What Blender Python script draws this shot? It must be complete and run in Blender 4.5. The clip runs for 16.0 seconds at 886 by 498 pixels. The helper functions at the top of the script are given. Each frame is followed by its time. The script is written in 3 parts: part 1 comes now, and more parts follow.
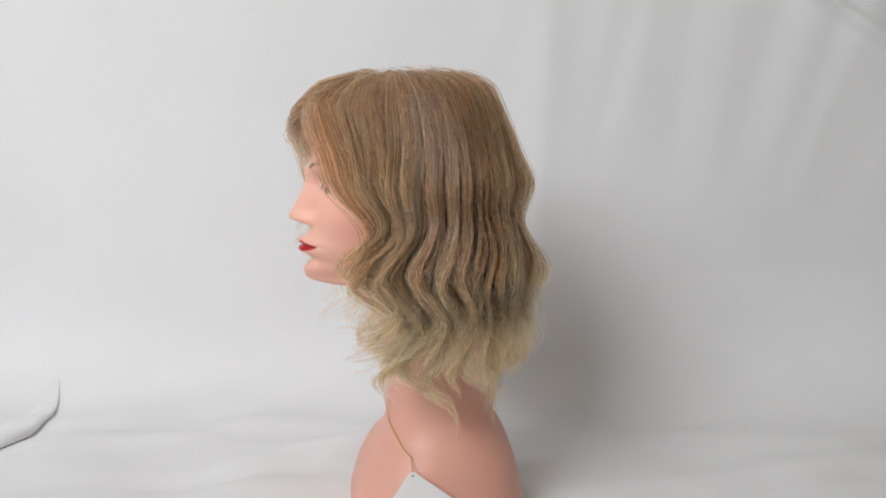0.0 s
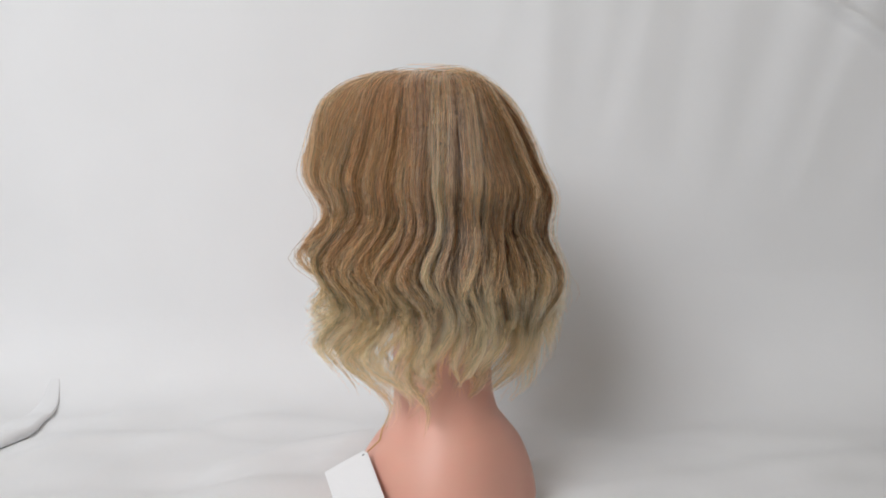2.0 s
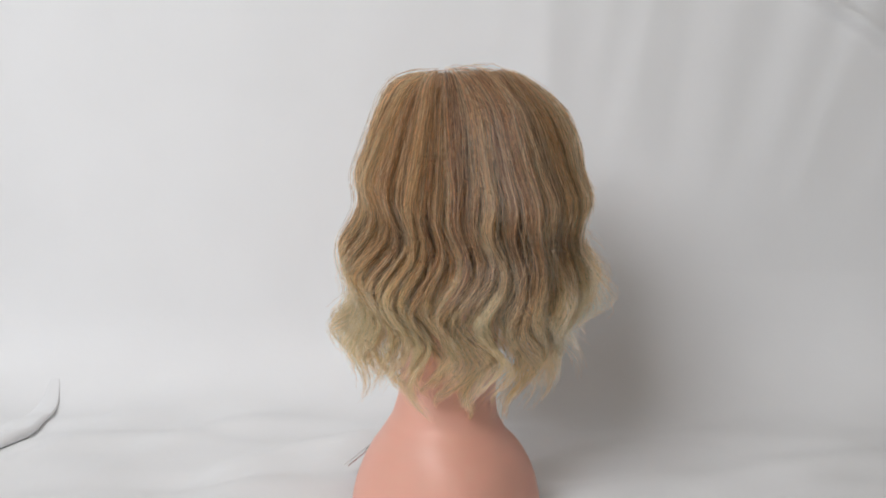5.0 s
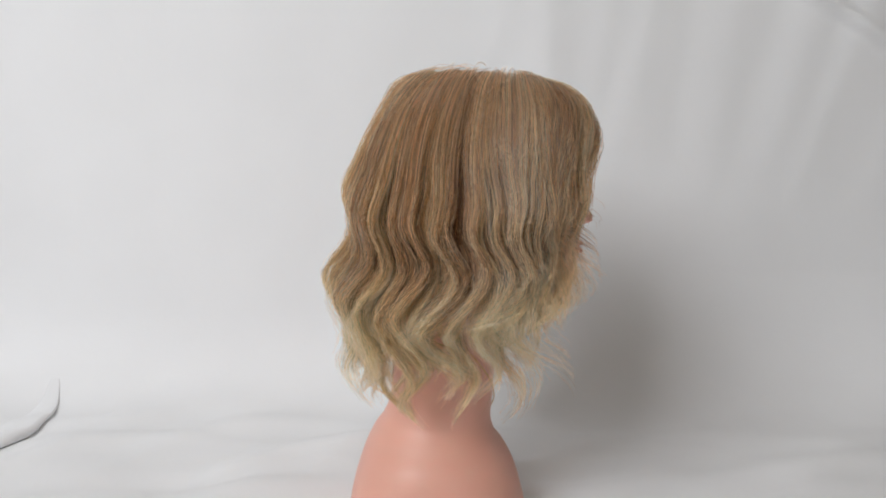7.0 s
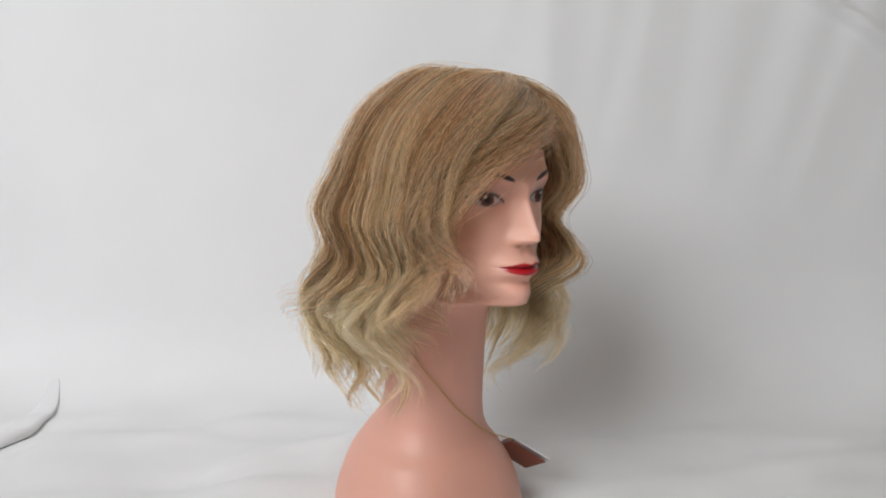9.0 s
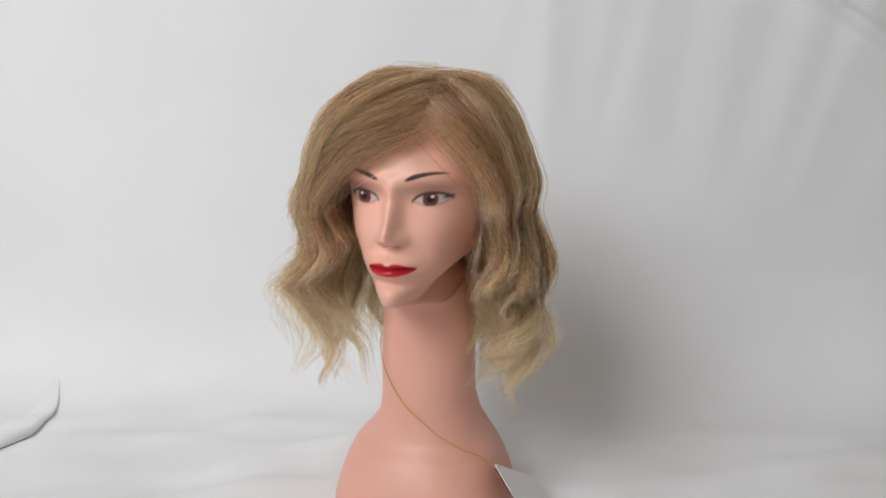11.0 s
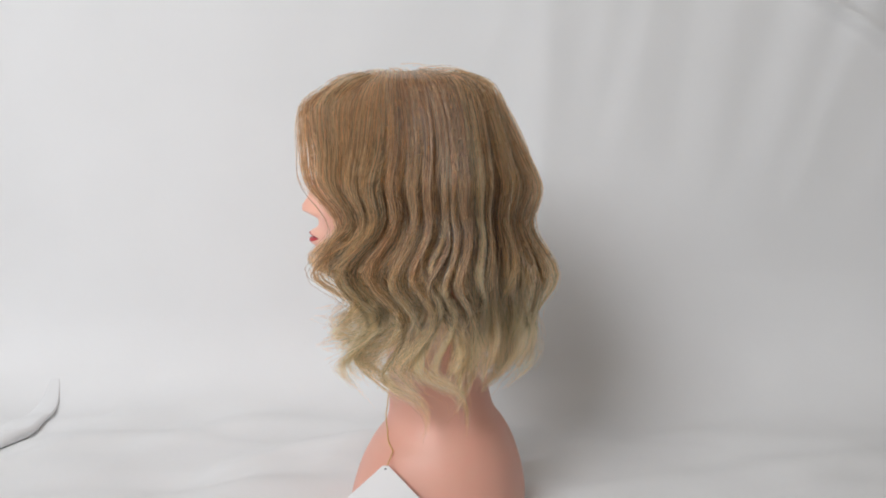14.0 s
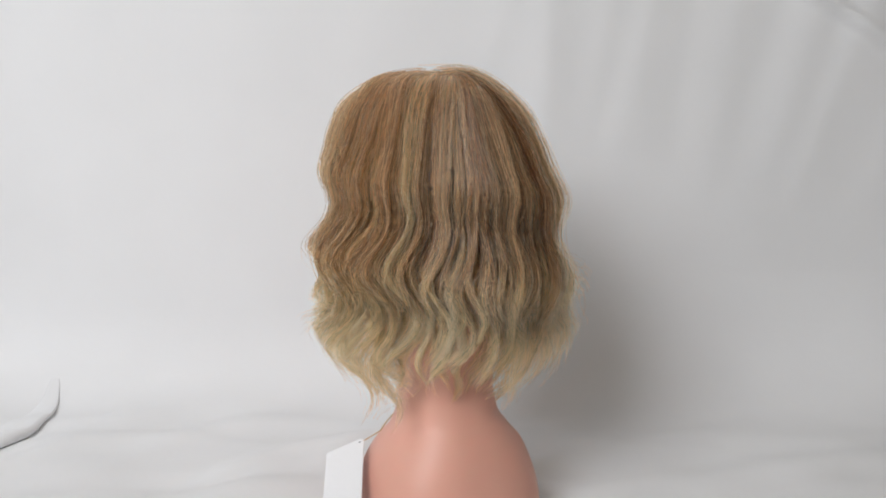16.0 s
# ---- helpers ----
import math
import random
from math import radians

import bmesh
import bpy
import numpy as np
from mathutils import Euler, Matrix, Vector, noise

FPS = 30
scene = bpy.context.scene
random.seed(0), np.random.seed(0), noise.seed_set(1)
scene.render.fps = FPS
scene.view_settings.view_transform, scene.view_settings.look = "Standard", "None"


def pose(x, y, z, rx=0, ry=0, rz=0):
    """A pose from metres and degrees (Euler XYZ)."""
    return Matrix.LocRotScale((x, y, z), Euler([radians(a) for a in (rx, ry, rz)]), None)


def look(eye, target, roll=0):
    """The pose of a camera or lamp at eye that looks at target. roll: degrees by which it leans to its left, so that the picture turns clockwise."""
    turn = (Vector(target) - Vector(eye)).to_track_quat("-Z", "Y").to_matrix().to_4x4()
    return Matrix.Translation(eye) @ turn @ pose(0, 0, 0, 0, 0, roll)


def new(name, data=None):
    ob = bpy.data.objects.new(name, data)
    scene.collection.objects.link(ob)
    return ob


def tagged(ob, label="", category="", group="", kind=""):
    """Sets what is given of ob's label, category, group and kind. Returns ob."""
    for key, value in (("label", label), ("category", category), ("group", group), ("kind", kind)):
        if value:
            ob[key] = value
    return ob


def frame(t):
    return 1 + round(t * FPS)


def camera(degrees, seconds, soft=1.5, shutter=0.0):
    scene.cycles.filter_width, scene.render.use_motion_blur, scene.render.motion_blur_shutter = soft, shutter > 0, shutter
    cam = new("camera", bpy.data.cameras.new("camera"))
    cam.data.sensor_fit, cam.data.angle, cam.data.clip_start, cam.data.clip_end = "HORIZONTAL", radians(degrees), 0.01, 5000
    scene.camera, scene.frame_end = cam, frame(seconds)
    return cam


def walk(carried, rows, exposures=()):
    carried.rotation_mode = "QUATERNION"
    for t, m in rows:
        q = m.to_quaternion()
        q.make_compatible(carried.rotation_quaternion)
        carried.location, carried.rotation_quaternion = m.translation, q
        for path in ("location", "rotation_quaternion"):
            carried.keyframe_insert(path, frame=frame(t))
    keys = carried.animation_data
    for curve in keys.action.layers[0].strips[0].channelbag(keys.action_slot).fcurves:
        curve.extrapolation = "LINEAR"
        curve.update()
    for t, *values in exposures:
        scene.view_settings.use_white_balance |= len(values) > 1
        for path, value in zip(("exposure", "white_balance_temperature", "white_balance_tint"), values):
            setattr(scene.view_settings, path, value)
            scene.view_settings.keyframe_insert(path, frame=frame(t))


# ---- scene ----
cam = camera(55.2, 16.0, soft=1.9)

# the head turns about a plumb axis over the origin; the cloth floor is z = 0
HUB = 0.31
CAMERA_POSE = pose(0.0020, -0.8987, 0.4820, 79.167, -0.915, 0.175)
walk(cam, [(0.0, CAMERA_POSE), (16.0, CAMERA_POSE)])

# ---- light ----
world = bpy.data.worlds.new("world")
scene.world = world
world.use_nodes = True
wn = world.node_tree.nodes
sky = wn.new("ShaderNodeTexSky")
sky.sky_type = "NISHITA"
sky.sun_disc = False
sky.sun_elevation = radians(38)
sky.sun_rotation = radians(200)
wn["Background"].inputs["Strength"].default_value = 0.1
world.node_tree.links.new(sky.outputs["Color"], wn["Background"].inputs["Color"])


def opening_lamp(name, m, width, height, power, colour):
    data = bpy.data.lights.new(name, "AREA")
    data.shape, data.size, data.size_y = "RECTANGLE", width, height
    data.energy, data.color = power, colour
    ob = new(name, data)
    ob.matrix_world = m
    return ob


ROOM_X0, ROOM_X1, ROOM_Y0, ROOM_Y1, ROOM_Z1 = -2.4, 2.1, -2.2, 0.9, 2.7
WIN = (-1.2, 0.0, 0.7, 1.9)   # y0, y1, z0, z1 of the opening in the west wall
WIN2 = (-2.15, -0.65, 1.35, 2.6)   # x0, x1, z0, z1 of the opening in the south wall
# weak fill from an added west opening out of view, brightens the left
opening_lamp("window_and_fill_light", look((ROOM_X0 + 0.02, (WIN[0] + WIN[1]) / 2, (WIN[2] + WIN[3]) / 2), (0, -0.2, 0.6)), 1.1, 1.1, 1.5, (0.95, 0.98, 1.0))
opening_lamp("window_and_fill_light", look(((WIN2[0] + WIN2[1]) / 2, ROOM_Y0 + 0.02, (WIN2[2] + WIN2[3]) / 2), (0, 0, 0.35)), 1.45, 1.2, 66, (0.94, 0.962, 1.0))
scene.view_settings.exposure = 0.0


# ---- materials ----
def material(name, colour=(0.8, 0.8, 0.8), roughness=0.6, metallic=0.0):
    m = bpy.data.materials.new(name)
    m.use_nodes = True
    b = m.node_tree.nodes["Principled BSDF"]
    b.inputs["Base Color"].default_value = (*colour, 1)
    b.inputs["Roughness"].default_value = roughness
    b.inputs["Metallic"].default_value = metallic
    return m, m.node_tree.nodes, m.node_tree.links, b


def noise_node(nodes, links, scale, detail=4.0, vector=None):
    n = nodes.new("ShaderNodeTexNoise")
    n.inputs["Scale"].default_value, n.inputs["Detail"].default_value = scale, detail
    if vector is not None:
        links.new(vector, n.inputs["Vector"])
    return n


def ramp_node(nodes, links, source, stops):
    r = nodes.new("ShaderNodeValToRGB")
    e = r.color_ramp.elements
    e[0].position, e[0].color = stops[0][0], (*stops[0][1], 1)
    e[1].position, e[1].color = stops[-1][0], (*stops[-1][1], 1)
    for at, c in stops[1:-1]:
        e.new(at).color = (*c, 1)
    links.new(source, r.inputs["Fac"])
    return r


def bump_into(nodes, links, bsdf, source, strength, distance):
    b = nodes.new("ShaderNodeBump")
    b.inputs["Strength"].default_value, b.inputs["Distance"].default_value = strength, distance
    links.new(source, b.inputs["Height"])
    links.new(b.outputs["Normal"], bsdf.inputs["Normal"])


def cloth_material(name, base):
    m, n, l, b = material(name, base, 0.85)
    co = n.new("ShaderNodeTexCoord")
    big = noise_node(n, l, 3.0, 3.0, co.outputs["Object"])
    lo = tuple(c * 0.95 for c in base)
    r = ramp_node(n, l, big.outputs["Fac"], [(0.3, lo), (0.7, base)])
    l.new(r.outputs["Color"], b.inputs["Base Color"])
    fine = noise_node(n, l, 60.0, 3.0, co.outputs["Object"])
    bump_into(n, l, b, fine.outputs["Fac"], 0.12, 0.002)
    b.inputs["Sheen Weight"].default_value = 0.15
    return m


def paint_material(name, base):
    m, n, l, b = material(name, base, 0.7)
    co = n.new("ShaderNodeTexCoord")
    big = noise_node(n, l, 1.3, 4.0, co.outputs["Object"])
    r = ramp_node(n, l, big.outputs["Fac"], [(0.3, tuple(c * 0.93 for c in base)), (0.7, base)])
    l.new(r.outputs["Color"], b.inputs["Base Color"])
    fine = noise_node(n, l, 140.0, 2.0, co.outputs["Object"])
    bump_into(n, l, b, fine.outputs["Fac"], 0.1, 0.002)
    return m


def skin_material():
    m, n, l, b = material("mannequin_plastic", (0.74, 0.41, 0.31), 0.42)
    a = n.new("ShaderNodeAttribute")
    a.attribute_name = "paint"
    co = n.new("ShaderNodeTexCoord")
    big = noise_node(n, l, 9.0, 3.0, co.outputs["Object"])
    r = ramp_node(n, l, big.outputs["Fac"], [(0.3, (0.94, 0.93, 0.92)), (0.7, (1, 1, 1))])
    mix = n.new("ShaderNodeMix")
    mix.data_type, mix.blend_type = "RGBA", "MULTIPLY"
    mix.inputs["Factor"].default_value = 1.0
    l.new(a.outputs["Color"], mix.inputs["A"])
    l.new(r.outputs["Color"], mix.inputs["B"])
    l.new(mix.outputs["Result"], b.inputs["Base Color"])
    gloss = n.new("ShaderNodeAttribute")
    gloss.attribute_name = "gloss"
    rr = n.new("ShaderNodeMapRange")
    rr.inputs["To Min"].default_value, rr.inputs["To Max"].default_value = 0.46, 0.22
    l.new(gloss.outputs["Fac"], rr.inputs["Value"])
    l.new(rr.outputs["Result"], b.inputs["Roughness"])
    fine = noise_node(n, l, 260.0, 2.0, co.outputs["Object"])
    bump_into(n, l, b, fine.outputs["Fac"], 0.05, 0.001)
    b.inputs["Subsurface Weight"].default_value = 0.18
    b.inputs["Subsurface Radius"].default_value = (0.01, 0.004, 0.003)
    b.inputs["Subsurface Scale"].default_value = 0.5
    return m


def hair_material():
    m, n, l, b = material("blond_fibre", (0.5, 0.35, 0.2), 0.38)
    n.remove(b)
    a = n.new("ShaderNodeAttribute")
    a.attribute_name = "dye"
    fibre = n.new("ShaderNodeBsdfHairPrincipled")
    fibre.model, fibre.parametrization = "CHIANG", "COLOR"
    l.new(a.outputs["Color"], fibre.inputs["Color"])
    fibre.inputs["Roughness"].default_value = 0.36
    fibre.inputs["Radial Roughness"].default_value = 0.5
    fibre.inputs["Offset"].default_value = 0.0
    fibre.inputs["IOR"].default_value = 1.47
    l.new(fibre.outputs["BSDF"], n["Material Output"].inputs["Surface"])
    return m


SHEET = cloth_material("white_cotton", (0.83, 0.835, 0.84))
# toned down and warm, so that the unseen walls tint the bounced fill
WALL = paint_material("white_wall_paint", (0.57, 0.53, 0.475))
BOARDS = paint_material("pale_floor", (0.42, 0.36, 0.3))
SKIN = skin_material()
HAIR = hair_material()
CAP = material("wig_net", (0.30, 0.19, 0.11), 0.8)[0]
CARD = paint_material("white_card", (0.86, 0.86, 0.87))
KRAFT = paint_material("red_brown_card", (0.30, 0.09, 0.05))
INK = material("grey_ink", (0.08, 0.08, 0.09), 0.6)[0]
THREAD = material("golden_thread", (0.55, 0.33, 0.08), 0.5)[0]


# ---- mesh helpers ----
def part(name, bm, mat, parent=None, label="", smooth=False):
    me = bpy.data.meshes.new(name)
    bm.to_mesh(me)
    bm.free()
    me.materials.append(mat)
    if smooth:
        me.polygons.foreach_set("use_smooth", [True] * len(me.polygons))
    ob = new(name, me)
    ob.parent = parent
    if label:
        tagged(ob, label)
    return ob


def arrays(name, verts, quads, mat, parent=None, colours=None, smooth=True, floats=None):
    """One mesh from arrays of corners and of faces (all of one corner count)."""
    me = bpy.data.meshes.new(name)
    verts, quads = np.asarray(verts, np.float32), np.asarray(quads, np.int32)
    k = quads.shape[1]
    me.vertices.add(len(verts))
    me.vertices.foreach_set("co", verts.ravel())
    me.loops.add(quads.size)
    me.loops.foreach_set("vertex_index", quads.ravel())
    me.polygons.add(len(quads))
    me.polygons.foreach_set("loop_start", np.arange(0, quads.size, k, dtype=np.int32))
    me.polygons.foreach_set("loop_total", np.full(len(quads), k, np.int32))
    me.polygons.foreach_set("use_smooth", np.full(len(quads), smooth))
    me.update(calc_edges=True)
    me.validate()
    for key, values in (colours or {}).items():
        at = me.attributes.new(key, "FLOAT_COLOR", "POINT")
        at.data.foreach_set("color", np.c_[values, np.ones(len(verts))].astype(np.float32).ravel())
    for key, values in (floats or {}).items():
        at = me.attributes.new(key, "FLOAT", "POINT")
        at.data.foreach_set("value", np.asarray(values, np.float32))
    me.materials.append(mat)
    ob = new(name, me)
    ob.parent = parent
    return ob


def box(bm, x0, x1, y0, y1, z0, z1):
    m = Matrix.Translation(((x0 + x1) / 2, (y0 + y1) / 2, (z0 + z1) / 2)) @ Matrix.Diagonal((x1 - x0, y1 - y0, z1 - z0, 1))
    bmesh.ops.create_cube(bm, size=1, matrix=m)


def grid_quads(rows, cols, wrap=False):
    i, j = np.meshgrid(np.arange(rows - 1), np.arange(cols if wrap else cols - 1), indexing="ij")
    k = (j + 1) % cols
    return np.stack([i * cols + j, i * cols + k, (i + 1) * cols + k, (i + 1) * cols + j], -1).reshape(-1, 4)


def smooth_noise(x, y, seed, waves=14, lo=1.0, hi=6.0):
    """A sum of slanted sine waves: soft unevenness of about unit height."""
    rng = np.random.default_rng(seed)
    out = np.zeros_like(x)
    for _ in range(waves):
        k, a, p = rng.uniform(lo, hi), rng.uniform(0, 2 * np.pi), rng.uniform(0, 2 * np.pi)
        out += np.sin(k * (np.cos(a) * x + np.sin(a) * y) * 2 * np.pi + p)
    return out / np.sqrt(waves)


def bell(d, w):
    return np.exp(-(d / w) ** 2)


def step(x, a, b):
    t = np.clip((x - a) / (b - a), 0, 1)
    return t * t * (3 - 2 * t)


def spline(t, y, q):
    """Cubic through the points with limited slopes (no overshoot)."""
    h, s = np.diff(t), np.diff(y) / np.diff(t)
    m = np.zeros_like(y)
    m[1:-1] = np.where(s[:-1] * s[1:] > 0, 2 * s[:-1] * s[1:] / (s[:-1] + s[1:] + 1e-12), 0)
    m[0], m[-1] = s[0], s[-1]
    i = np.clip(np.searchsorted(t, q) - 1, 0, len(h) - 1)
    u = (q - t[i]) / h[i]
    return ((1 + 2 * u) * (1 - u) ** 2 * y[i] + u * (1 - u) ** 2 * h[i] * m[i] + u * u * (3 - 2 * u) * y[i + 1] + u * u * (u - 1) * h[i] * m[i + 1])


# ---- the room round the set, added out of view to close it and bounce light ----
def room():
    t = 0.12
    bm = bmesh.new()
    box(bm, ROOM_X0 - t, ROOM_X1 + t, ROOM_Y0 - t, ROOM_Y1 + t, -0.12, -0.012)
    tagged(part("floor", bm, BOARDS), "pale plain floor under the white sheet", "floor", kind="structure")
    bm = bmesh.new()
    box(bm, ROOM_X0 - t, ROOM_X1 + t, ROOM_Y0 - t, ROOM_Y1 + t, ROOM_Z1, ROOM_Z1 + t)
    tagged(part("ceiling", bm, WALL), "plain white ceiling", "ceiling", kind="structure")
    bm = bmesh.new()
    box(bm, ROOM_X0 - t, ROOM_X1 + t, ROOM_Y1, ROOM_Y1 + t, -0.012, ROOM_Z1)
    tagged(part("wall_north", bm, WALL), "plain white wall behind the sheet", "wall", kind="structure")
    bm = bmesh.new()
    box(bm, ROOM_X1, ROOM_X1 + t, ROOM_Y0, ROOM_Y1, -0.012, ROOM_Z1)
    tagged(part("wall_east", bm, WALL), "plain white wall", "wall", kind="structure")
    bm = bmesh.new()
    y0, y1, z0, z1 = WIN
    box(bm, ROOM_X0 - t, ROOM_X0, ROOM_Y0, y0, -0.012, ROOM_Z1)
    box(bm, ROOM_X0 - t, ROOM_X0, y1, ROOM_Y1, -0.012, ROOM_Z1)
    box(bm, ROOM_X0 - t, ROOM_X0, y0, y1, -0.012, z0)
    box(bm, ROOM_X0 - t, ROOM_X0, y0, y1, z1, ROOM_Z1)
    tagged(part("wall_west", bm, WALL), "unseen plain white wall with an opening for a lamp", "wall", kind="structure")
    bm = bmesh.new()
    x0, x1, z0, z1 = WIN2
    box(bm, ROOM_X0 - t, x0, ROOM_Y0 - t, ROOM_Y0, -0.012, ROOM_Z1)
    box(bm, x1, ROOM_X1 + t, ROOM_Y0 - t, ROOM_Y0, -0.012, ROOM_Z1)
    box(bm, x0, x1, ROOM_Y0 - t, ROOM_Y0, -0.012, z0)
    box(bm, x0, x1, ROOM_Y0 - t, ROOM_Y0, z1, ROOM_Z1)
    tagged(part("wall_south", bm, WALL), "unseen plain white wall with an opening for a lamp", "wall", kind="structure")


room()


# ---- the white sheet: up the wall, round a soft bend and over the floor ----
WALL_Y, BEND_R = 0.38, 0.13


def bend(v):
    """The sheet's run: v < 0 on the floor, then a bend, then up the wall. Gives y, z and the normal."""
    wall, r = WALL_Y, BEND_R
    y0 = wall - r
    arc = r * np.pi / 2
    a = np.clip(v, 0, arc) / r
    y = np.where(v < 0, y0 + v, y0 + r * np.sin(a))
    z = np.where(v < 0, 0.0, r * (1 - np.cos(a))) + np.clip(v - arc, 0, None)
    return y, z, -np.sin(a), np.cos(a)


# soft ridges over the floor and the bend: x and run where each is highest, height, width, half length
RIDGES = [(-0.47, -0.09, 0.009, 0.022, 0.16), (-0.30, -0.02, 0.008, 0.026, 0.14), (-0.20, -0.10, 0.008, 0.020, 0.14), (-0.06, -0.03, 0.007, 0.022, 0.12),
          (0.18, -0.08, 0.006, 0.022, 0.12), (0.36, -0.06, 0.006, 0.026, 0.14), (-0.40, 0.03, 0.006, 0.03, 0.13)]
# folds of the wall part: x at z = 0.58, lean (x per z), depth, width, z reach
FOLDS = [(0.154, 0.03, 0.0038, 0.034, 0.39), (0.234, 0.16, 0.002, 0.021, 0.16), (0.299, 0.2, 0.0027, 0.023, 0.18), (0.363, 0.12, -0.0023, 0.025, 0.21),
         (0.427, 0.1, 0.0015, 0.021, 0.16), (0.49, 0.24, -0.0027, 0.029, 0.17), (0.553, 0.26, 0.0031, 0.029, 0.23), (0.627, 0.3, 0.0031, 0.025, 0.23),
         (0.695, 0.22, -0.0027, 0.031, 0.28), (0.798, 0.2, 0.0031, 0.04, 0.34), (0.08, 0.25, 0.0015, 0.019, 0.11), (0.023, 0.2, -0.0012, 0.031, 0.14),
         (-0.536, 0.03, 0.0012, 0.047, 0.46), (-0.285, 0.05, 0.0008, 0.078, 0.46), (-0.621, -0.02, -0.0014, 0.037, 0.57), (-0.684, 0, 0.0014, 0.037, 0.57)]


def sheet_relief(x, v, z):
    d = 0.0022 * smooth_noise(x * 0.5, v * 0.35, 3) + 0.0006 * smooth_noise(x * 2.2 + v * 0.3, v * 0.9, 21)
    for x0, lean, depth, width, reach in FOLDS:
        c = x0 - lean * (0.58 - z)
        fade = 1 / (1 + np.exp(-(z - (0.58 - reach)) / 0.05))
        d += 0.75 * depth * fade * np.exp(-((x - c) / width) ** 2)
    d += 0.012 * np.exp(-(((x - 0.629) * 0.47 + (z - 0.586) * 0.883) / 0.011) ** 4) * (z > 0.3)   # the doubled hem
    low = 1 / (1 + np.exp((v - 0.02) / 0.06))       # creases on the floor and in the bend
    d += low * (0.0055 * smooth_noise(x * 0.8 + v * 0.7, v * 2.2 - x * 1.1, 8, 12, 1.0, 4.0) + 0.0032 * smooth_noise(x + v, v * 3 - x * 1.4, 12, 12, 2.0, 6.0))
    for x0, v0, high, wide, half in RIDGES:
        along, across = 0.88 * (x - x0) + 0.47 * (v - v0), 0.88 * (v - v0) - 0.47 * (x - x0)
        across = across + 0.35 * along ** 2 / half
        d += high * np.exp(-(across / wide) ** 2 - (along / half) ** 2)
    return d


def backdrop_sheet():
    xs, vs = np.arange(-1.1, 1.101, 0.007), np.arange(-1.05, 0.905, 0.007)
    v, x = np.meshgrid(vs, xs, indexing="ij")
    y, z, ny, nz = bend(v)
    d = sheet_relief(x, v, z) + 0.006
    y = y + ny * d + 0.10 * np.clip(x - 0.15, 0, None) * np.clip(z / 0.2, 0, 1)
    z = z + nz * d
    top = np.stack([x, y, z], -1).reshape(-1, 3)
    n = len(top)
    low = top + np.stack([np.zeros_like(x), -ny * 0.003, -nz * 0.003], -1).reshape(-1, 3)
    q = grid_quads(*x.shape)
    ob = arrays("backdrop", np.r_[top, low], np.r_[q, q[:, ::-1] + n], SHEET)
    tagged(ob, "white cotton sheet hung as a creased studio backdrop", "backdrop", kind="structure")
    return ob


def draped_fold():
    """The rolled edge of a fold of cloth that lies on the sheet and runs out up the bend."""
    foot = np.array([(-0.95, 0.013), (-0.80, 0.058), (-0.68, 0.093), (-0.615, 0.120), (-0.578, 0.153), (-0.562, 0.190), (-0.560, 0.235), (-0.566, 0.285), (-0.580, 0.335)])
    d = np.r_[0, np.cumsum(np.hypot(*np.diff(foot, axis=0).T))]
    q = np.linspace(0, d[-1], 150)
    x, y = spline(d, foot[:, 0], q), spline(d, foot[:, 1], q)
    y0 = WALL_Y - BEND_R
    v = np.where(y < y0, y - y0, BEND_R * np.arcsin(np.clip((y - y0) / BEND_R, 0, 1)))
    sy, sz, ny, nz = bend(v)
    lift = sheet_relief(x, v, sz) + 0.006
    thin = np.clip((d[-1] - q) / 0.17, 0, 1) ** 1.1
    tx, ty = np.gradient(x), np.gradient(y)
    n = np.hypot(tx, ty)
    ox, oy = ty / n, -tx / n                                  # outwards, away from the cloth's own side
    rows = []
    for a in np.linspace(0, 2 * np.pi, 20, endpoint=False):
        c, h = np.cos(a), np.sin(a)
        wide = np.where(c < 0, 0.075, 0.009) * (0.15 + 0.85 * thin)
        high = (0.008 * h + 0.004 + 0.004 * (c > 0)) * thin + 0.0004
        high = np.where(c < -0.2, high - 0.009 * thin * (-c - 0.2), high)
        rows.append(np.stack([x + ox * wide * c, sy + oy * wide * c + ny * (lift + high), sz + nz * (lift + high)], -1))
    v3 = np.stack(rows, 1).reshape(-1, 3)
    ob = arrays("cloth_fold", v3, grid_quads(150, 20, wrap=True), SHEET)
    return tagged(ob, "rolled edge of a white cloth fold lying on the sheet", "cloth fold", kind="structure")


backdrop_sheet()
draped_fold()


